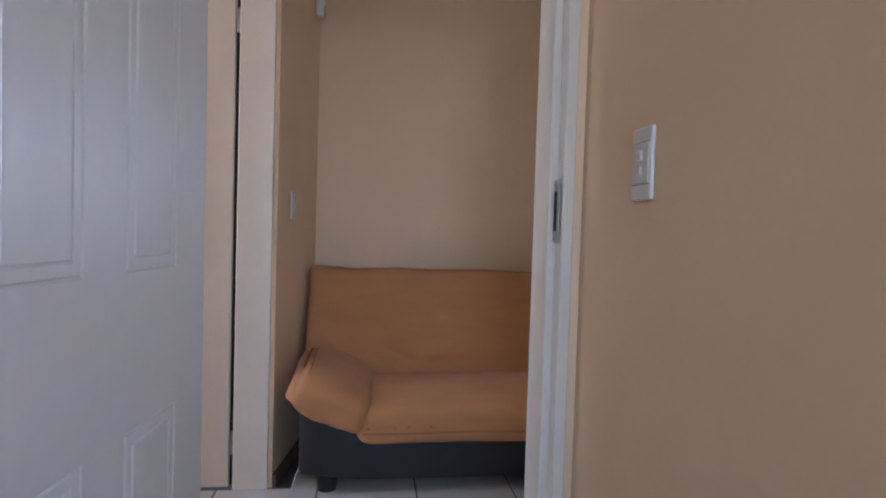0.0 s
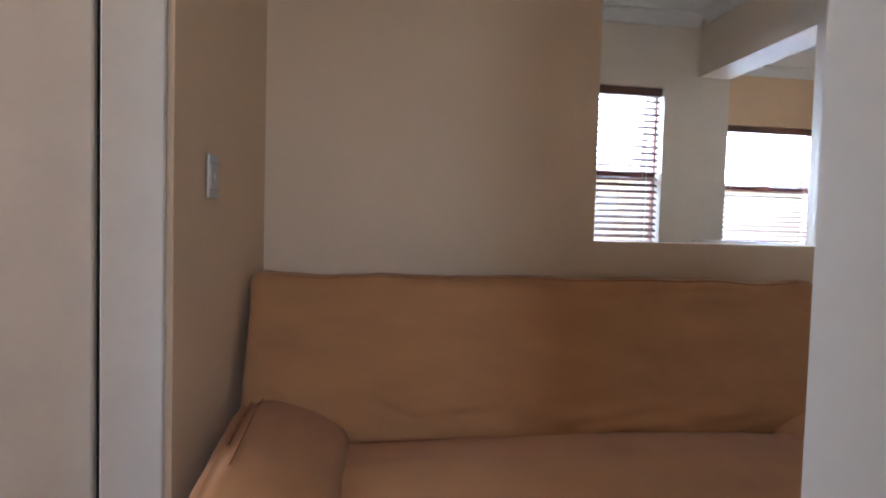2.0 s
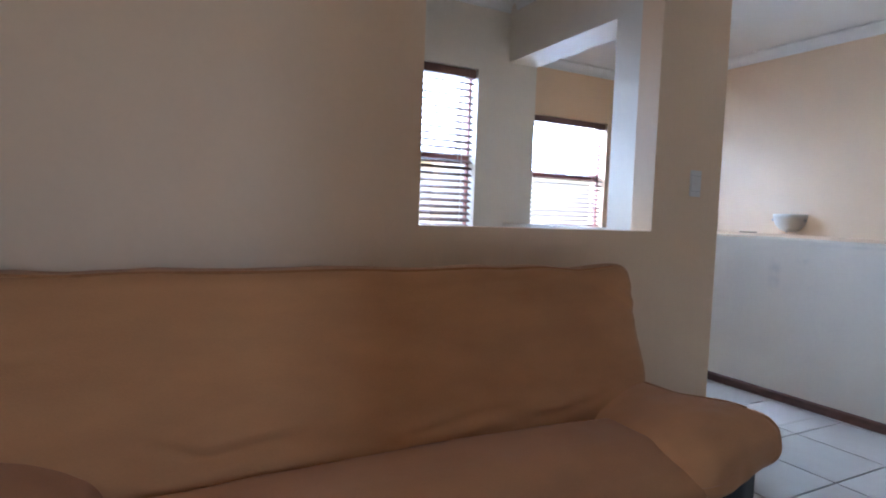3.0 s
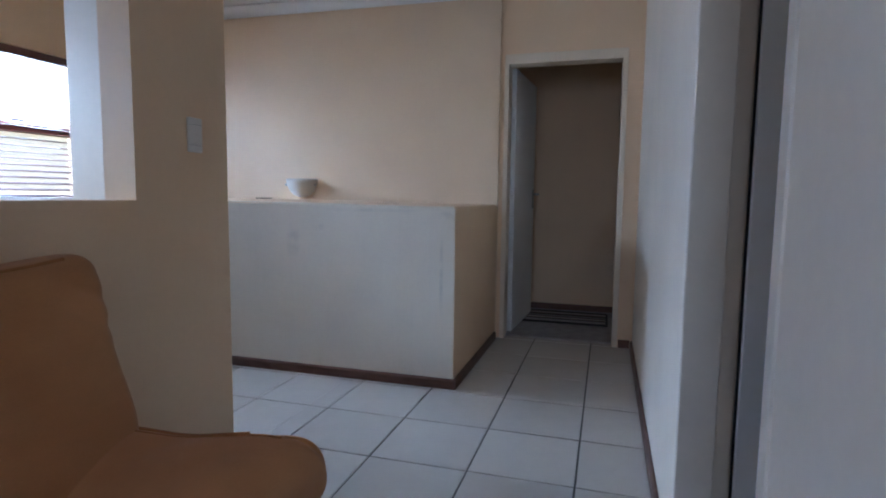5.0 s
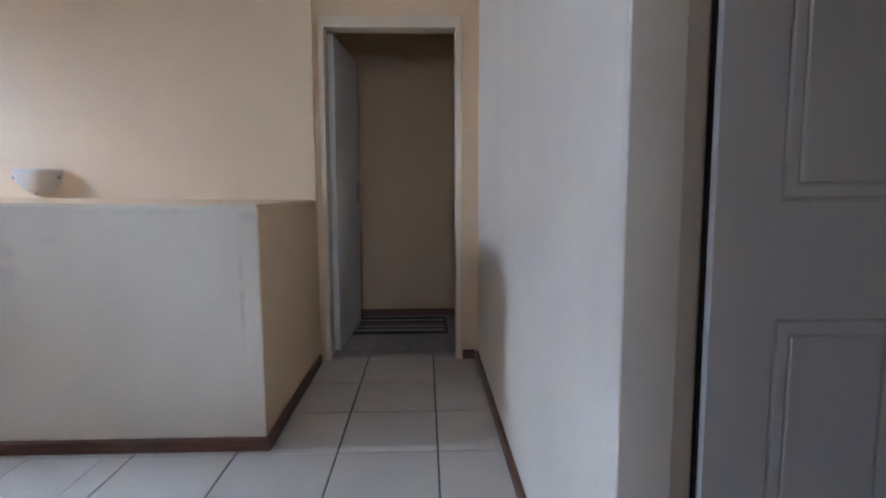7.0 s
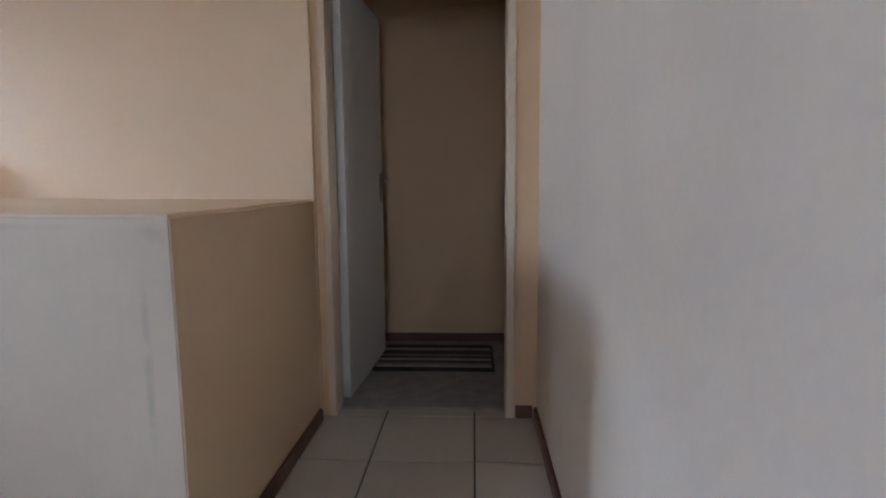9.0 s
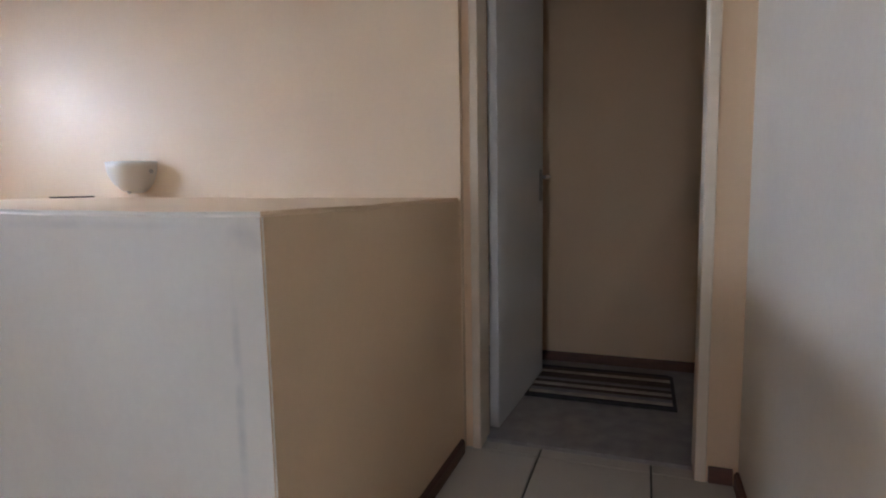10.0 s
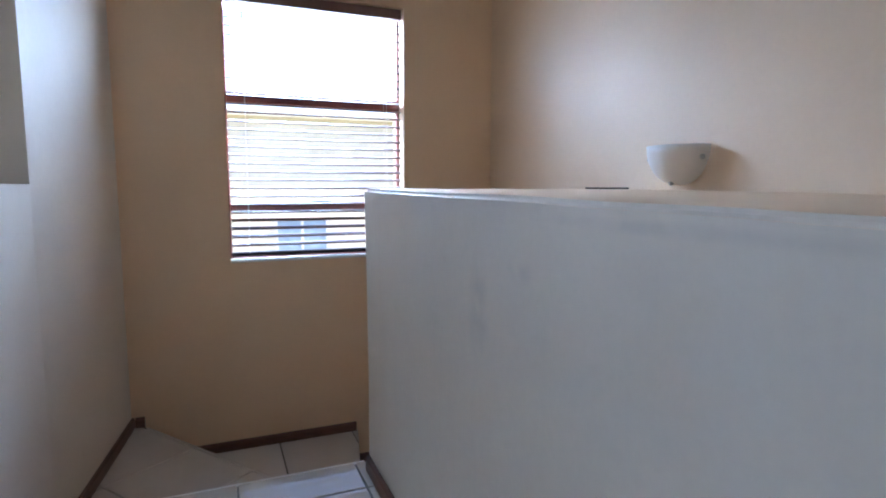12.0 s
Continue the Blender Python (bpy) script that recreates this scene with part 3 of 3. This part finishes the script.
CREASES = (((-0.98, 0.07), (-0.80, 0.085)), ((-0.62, -0.12), (-0.40, -0.22)), ((-0.55, -0.20), (-0.18, -0.15)), ((0.05, -0.20), (0.44, -0.16)), ((-0.96, -0.06), (-0.84, -0.16)), ((0.99, 0.10), (0.80, 0.222)), ((0.99, 0.16), (0.88, 0.232)), ((0.70, 0.235), (0.30, 0.225)), ((0.50, -0.21), (0.80, -0.17)))


def crease(y, z):
    """Depth of the pulled folds in the loose cover."""
    deep = 0.0
    for (ay, az), (by, bz) in CREASES:
        k = max(0.0, min(1.0, ((y - ay) * (by - ay) + (z - az) * (bz - az)) / ((by - ay) ** 2 + (bz - az) ** 2)))
        d = math.hypot(y - ay - k * (by - ay), z - az - k * (bz - az))
        fade = 0.25 + 0.75 * math.sin(math.pi * min(1.0, 0.15 + k))
        deep += fade * (math.exp(-(d / 0.014) ** 2) - 0.6 * math.exp(-((d - 0.03) / 0.018) ** 2))
    return deep


def back_warp(p):
    q = p.copy()
    q.y -= 0.02
    q.x -= 0.006 * crease(p.y, p.z) if p.x > 0 else 0
    lean = math.radians(17)
    q.z = p.z * math.cos(lean) + 0.625
    q.x += -0.235 - p.z * math.sin(lean)
    fold = math.exp(-((p.z + 0.19) / 0.05) ** 2)
    q.x += fold * 0.024 * (noise.noise(Vector((p.y * 3.2 + p.z * 6, 3.0, p.z * 9))) + 0.2)
    q.x += 0.005 * math.sin(22 * (p.z + 0.45 * abs(p.y))) * smooth((abs(p.y) - 0.72) / 0.22)
    q.x += 0.012 * (1 - (p.y / 1.0) ** 2) * (1 - (p.z / 0.26) ** 2) if p.x > 0 else 0
    q.z += 0.014 * noise.noise(Vector((p.y * 4.5, 1.0, 2.0))) * smooth((p.z - 0.1) / 0.1)
    return q


part("seat_cushion", soft_box((0.66, 1.53, 0.18), 0.060, 90, seat_warp, 0.006, 4.0, 2.0), FABRIC, sofa, "tan loose seat cover")
for side in (-1, 1):
    part("armrest", soft_box((0.69, 0.36, 0.160), 0.066, 40, arm_warp(side), 0.009, 6.0, 11.0 + side), FABRIC, sofa, "tan soft flared armrest")
part("backrest", soft_box((0.13, 2.01, 0.54), 0.040, 110, back_warp, 0.005, 4.5, 7.0), FABRIC, sofa, "tan loose backrest cover with creases")


def seam(pts):
    return tube(pts, 0.0045, 6)


def seat_point(x, y, z):
    return seat_warp(Vector((x, y, z)))


steps = [i / 24 for i in range(25)]
part("seam", seam([seat_point(0.334, -0.74 + 1.48 * t, -0.030) for t in steps]), PIPING, sofa)
for side in (-1, 1):
    part("seam", seam([arm_warp(side)(Vector((-0.24 + 0.40 * t, side * 0.145, 0.080))) for t in steps]), PIPING, sofa)
    part("seam", tube([arm_warp(side)(Vector((-0.24 + 0.50 * t, side * 0.118, 0.081))) for t in steps], 0.0025, 6), PIPING, sofa)
part("seam", seam([back_warp(Vector((0.045, -0.93 + 1.86 * t, 0.266))) for t in steps]), PIPING, sofa)
for side in (-1, 1):
    part("seam", seam([back_warp(Vector((0.048, side * 0.968, -0.24 + 0.48 * t))) for t in steps]), PIPING, sofa)


def base_warp(p):
    q = p.copy()
    q.z += 0.17
    q.z += 0.16 * smooth((abs(p.y) - 0.72) / 0.26) * (1 if p.z > 0 else 0.15)
    return q


part("base", soft_box((0.58, 1.98, 0.22), 0.02, 24, base_warp, 0.002), BLACK, sofa, "black leatherette base")
part("back_panel", soft_box((0.05, 1.90, 0.50), 0.02, 10, lambda p: Vector((-0.315 + p.x - (p.z) * 0.29, p.y, p.z + 0.55)), 0.001), BLACK, sofa, "black leatherette back panel")
for sx in (-0.22, 0.22):
    for sy in (-0.88, 0.88):
        bm = bmesh.new()
        bmesh.ops.create_cone(bm, cap_ends=True, segments=16, radius1=0.038, radius2=0.048, depth=0.075, matrix=Matrix.Translation((sx, sy, 0.0395)))
        part("leg", bm, BLACK, sofa, "short black leg")

# wall lamp: half bowl of frosted glass on three clips
lamp = thing("wall_lamp", "frosted white half-bowl wall lamp, unlit", "wall lamp", (-2.20, LAMPY - 0.031, 1.158))
bm = bmesh.new()
rings = []
for layer, off in ((0, 0.0), (1, 0.006)):
    for i in range(9):
        a = i / 8 * math.pi / 2
        r, z = (0.130 - off) * math.cos(a) ** 0.85, -(0.142 - off) * math.sin(a)
        rings.append([bm.verts.new((r * math.cos(t), -r * math.sin(t) * 0.9 - 0.002, z)) for t in [k * math.pi / 20 for k in range(21)]])
outer, inner = rings[:9], rings[9:]
for grp, flip in ((outer, False), (inner, True)):
    for p, q in zip(grp, grp[1:]):
        for k in range(20):
            f = (p[k], p[k + 1], q[k + 1], q[k])
            try:
                bm.faces.new(f[::-1] if flip else f)
            except ValueError:
                pass
for k in range(20):
    bm.faces.new((outer[0][k + 1], outer[0][k], inner[0][k], inner[0][k + 1]))
bmesh.ops.remove_doubles(bm, verts=bm.verts, dist=0.0004)
bmesh.ops.recalc_face_normals(bm, faces=bm.faces)
part("bowl", bm, frost, lamp, smooth=True)
part("wall_plate", boxes(((-0.07, -0.012, -0.09), (0.07, -0.001, -0.01)), bevel=0.004), PLASTIC, lamp)
for t, z, rr in ((0.30, -0.045, 0.132), (math.pi - 0.30, -0.045, 0.132), (math.pi / 2, -0.134, 0.052)):
    bm = bmesh.new()
    bmesh.ops.create_uvsphere(bm, u_segments=12, v_segments=8, radius=0.010, matrix=Matrix.Translation((rr * math.cos(t), -rr * math.sin(t) * 0.9, z)))
    part("clip_knob", bm, STEEL, lamp, "small metal clip knob", smooth=True)

# dark strip added for the thin gap line near the box's end; not a real cable
cable = thing("cable", "thin dark strip standing in for a gap line on the boxed wall", "cable", (-2.6, 3.9, 0.998))
part("gap_line", tube([(0.12, 0.30, 0.006), (0.125, 0.42, 0.006), (0.12, 0.55, 0.006)], 0.004, 6), DARK, cable)

# bath mat in the bedroom: rolled stripes
mat = thing("striped_mat", "charcoal and cream striped rug on grey carpet", "rug", (-0.19, 5.27, 0.010))
edge = part("border", boxes(((-0.345, -0.235, 0.0), (0.345, 0.235, 0.010)), bevel=0.004), MATS[0], mat, "charcoal bound edge")
order = (0, 1, 3, 2, 1, 2, 3, 2, 2, 1, 2, 0)
for i, k in enumerate(order):
    y = -0.215 + i * 0.0392
    part("stripe", boxes(((-0.328, y - 0.0165, 0.006), (0.328, y + 0.0165, 0.0155)), bevel=0.005, segments=2), MATS[k], mat)

# ---- outside ----
structure("ground", boxes(((-400, -400, -3.4), (400, 400, -3.2))), EARTH, "dry grass ground outside", "ground")
house = thing("neighbour_house", "pale plastered two-storey neighbouring house with flat roof", "house", (-15, 4, -3.2))
part("wall", boxes(((-4, -9, 0), (0, 12, 5.9))), PLASTER, house)
part("roof", boxes(((-4.2, -9.2, 5.9), (0.25, 12.2, 6.05)), bevel=0.02), PLASTER, house, "flat roof slab")
for y in (-7.2, -3.5, 0.25, 3.9, 7.4):
    for z in (0.6, 2.45):
        w = part("window", boxes(((0.0, y, z), (0.03, y + 1.2, z + 0.95))), GLASSGREY, house)
        part("frame", boxes(((0.03, y - 0.06, z - 0.06), (0.07, y, z + 1.01)), ((0.03, y + 1.2, z - 0.06), (0.07, y + 1.26, z + 1.01)), ((0.03, y, z + 0.95), (0.07, y + 1.2, z + 1.01)), ((0.03, y, z - 0.06), (0.07, y + 1.2, z)), ((0.031, y + 0.57, z), (0.06, y + 0.63, z + 0.95))), PLASTIC, w)

# ---- floors, stairs and tiles ----
floor = structure("floor", boxes(((-2.54, 2.05, -0.16), (A1, 3.30, -0.006)), ((A1, -0.62, -0.16), (RX, 3.30, -0.006)), ((-0.648, 3.30, -0.16), (RX, 4.54, -0.006)), ((-0.72, -3.42, -0.16), (RX, -0.62, -0.006)), ((RX, -3.42, -0.16), (0.6, -2.1, -0.006)), ((RX, -2.1, -0.16), (3.5, 0.39, -0.006))), GROUT, "white ceramic floor tiles with grey joints", "floor")
structure("floor_bedroom", boxes(((-2.3, 4.545, -0.16), (1.7, 5.76, 0.010))), CARPET, "grey bedroom carpet", "floor")
structure("floor_side_room", boxes(((RX, 0.39, -0.16), (3.5, 3.5, 0.002))), CARPET, "grey carpet of the side room", "floor")
structure("floor_niche", boxes(((-2.98, -0.62, -0.16), (A0, 2.05, 0.0))), GROUT, "plain floor of the niche", "floor")
stairs = structure("stairs", boxes(((-3.69, 2.28, -3.1), (-2.54, BACK, -0.612))), GROUT, "tiled winder stairs going down", "stairs")


def tread(name, pts, z, depth, mat, parent):
    bm = bmesh.new()
    top = [bm.verts.new((x, y, z)) for x, y in pts]
    f = bm.faces.new(top)
    ex = bmesh.ops.extrude_face_region(bm, geom=[f])
    for v in ex["geom"]:
        if isinstance(v, bmesh.types.BMVert):
            v.co.z -= depth
    bmesh.ops.recalc_face_normals(bm, faces=bm.faces)
    return part(name, bm, mat, parent)


tread("tread", [(-2.54, 2.282), (-2.54, 3.30), (-3.689, 2.455), (-3.689, 2.282)], -0.206, 0.44, GROUT, stairs)
tread("tread", [(-2.541, 3.305), (-3.689, 3.54), (-3.689, 2.46), (-2.541, 3.302)], -0.406, 0.24, GROUT, stairs)


def cut_tile(x0, y0, x1, y1, clip):
    """A tile rectangle clipped to a convex polygon given counter-clockwise."""
    poly = [(x0, y0), (x1, y0), (x1, y1), (x0, y1)]
    for (ax, ay), (bx, by) in zip(clip, clip[1:] + clip[:1]):
        side = lambda p: (bx - ax) * (p[1] - ay) - (by - ay) * (p[0] - ax)
        out = []
        for p, q in zip(poly, poly[1:] + poly[:1]):
            sp, sq = side(p), side(q)
            if sp >= 0:
                out.append(p)
            if sp * sq < 0:
                k = sp / (sp - sq)
                out.append((p[0] + k * (q[0] - p[0]), p[1] + k * (q[1] - p[1])))
        poly = out
        if len(poly) < 3:
            return None
    area = 0.5 * abs(sum(p[0] * q[1] - q[0] * p[1] for p, q in zip(poly, poly[1:] + poly[:1])))
    return poly if area > 0.0006 else None


shapes = {}


def lay_tiles(clip, parent, top, ox, oy, px=0.40, py=0.405, thick=0.010, joint=0.007, turn=0.0):
    c, s = math.cos(radians(turn)), math.sin(radians(turn))
    clip = [((x - ox) * c + (y - oy) * s, -(x - ox) * s + (y - oy) * c) for x, y in clip]
    i0, i1 = math.floor(min(p[0] for p in clip) / px), math.ceil(max(p[0] for p in clip) / px)
    j0, j1 = math.floor(min(p[1] for p in clip) / py), math.ceil(max(p[1] for p in clip) / py)
    for i in range(i0, i1):
        for j in range(j0, j1):
            poly = cut_tile(i * px + joint / 2, j * py + joint / 2, (i + 1) * px - joint / 2, (j + 1) * py - joint / 2, clip)
            if not poly:
                continue
            cx, cy = (i + 0.5) * px, (j + 0.5) * py
            key = tuple((round(x - cx, 3), round(y - cy, 3)) for x, y in poly) + (thick,)
            if key not in shapes:
                me = bpy.data.meshes.new("tile")
                n = len(poly)
                gx, gy = sum(p[0] for p in poly) / n - cx, sum(p[1] for p in poly) / n - cy
                loc = [(x - cx, y - cy) for x, y in poly]
                shrink = [(x - 0.002 * math.copysign(1, x - gx), y - 0.002 * math.copysign(1, y - gy)) for x, y in loc]
                vs = [(x, y, -thick) for x, y in loc] + [(x, y, -0.0015) for x, y in loc] + [(x, y, 0) for x, y in shrink]
                fs = [tuple(range(2 * n, 3 * n)), tuple(range(n - 1, -1, -1))]
                for lev in (0, n):
                    fs += [(lev + k, lev + (k + 1) % n, lev + n + (k + 1) % n, lev + n + k) for k in range(n)]
                me.from_pydata(vs, [], fs)
                me.materials.append(TILE)
                shapes[key] = me
            t = new("tile", shapes[key])
            t.parent = parent
            t.matrix_basis = pose(ox + cx * c - cy * s, oy + cx * s + cy * c, top + random.uniform(-0.0004, 0.0004), random.uniform(-0.08, 0.08), random.uniform(-0.08, 0.08), turn)


OX, OY = 0.04, 3.257
lay_tiles([(-2.54, 2.284), (A1, 2.284), (A1, 3.296), (-2.54, 3.296)], floor, 0.0, OX, OY)
lay_tiles([(A1, -0.496), (RX, -0.496), (RX, 3.296), (A1, 3.296)], floor, 0.0, OX, OY)
lay_tiles([(-0.644, 3.296), (RX, 3.296), (RX, 4.538), (-0.644, 4.538)], floor, 0.0, OX, OY)
lay_tiles([(-0.592, -3.2), (RX, -3.2), (RX, -0.496), (-0.592, -0.496)], floor, 0.0, OX, OY)
lay_tiles([(RX, -0.62), (0.60, -0.62), (0.60, 0.20), (RX, 0.20)], floor, 0.0, OX, OY)
lay_tiles([(0.60, -1.98), (3.38, -1.98), (3.38, 0.266), (0.60, 0.266)], floor, 0.0, OX, OY)
lay_tiles([(-2.541, 2.284), (-2.541, 3.290), (-3.686, 2.455), (-3.686, 2.284)], stairs, -0.197, -3.1, 2.36, turn=36)
lay_tiles([(-2.56, 3.302), (-3.686, 3.54), (-3.686, 2.47)], stairs, -0.397, -3.29, 3.10)
part("nosing", boxes(((-2.553, 2.284, -0.20), (-2.5405, 3.294, -0.0015)), bevel=0.002), WHITE, stairs, "white tiled riser edge")
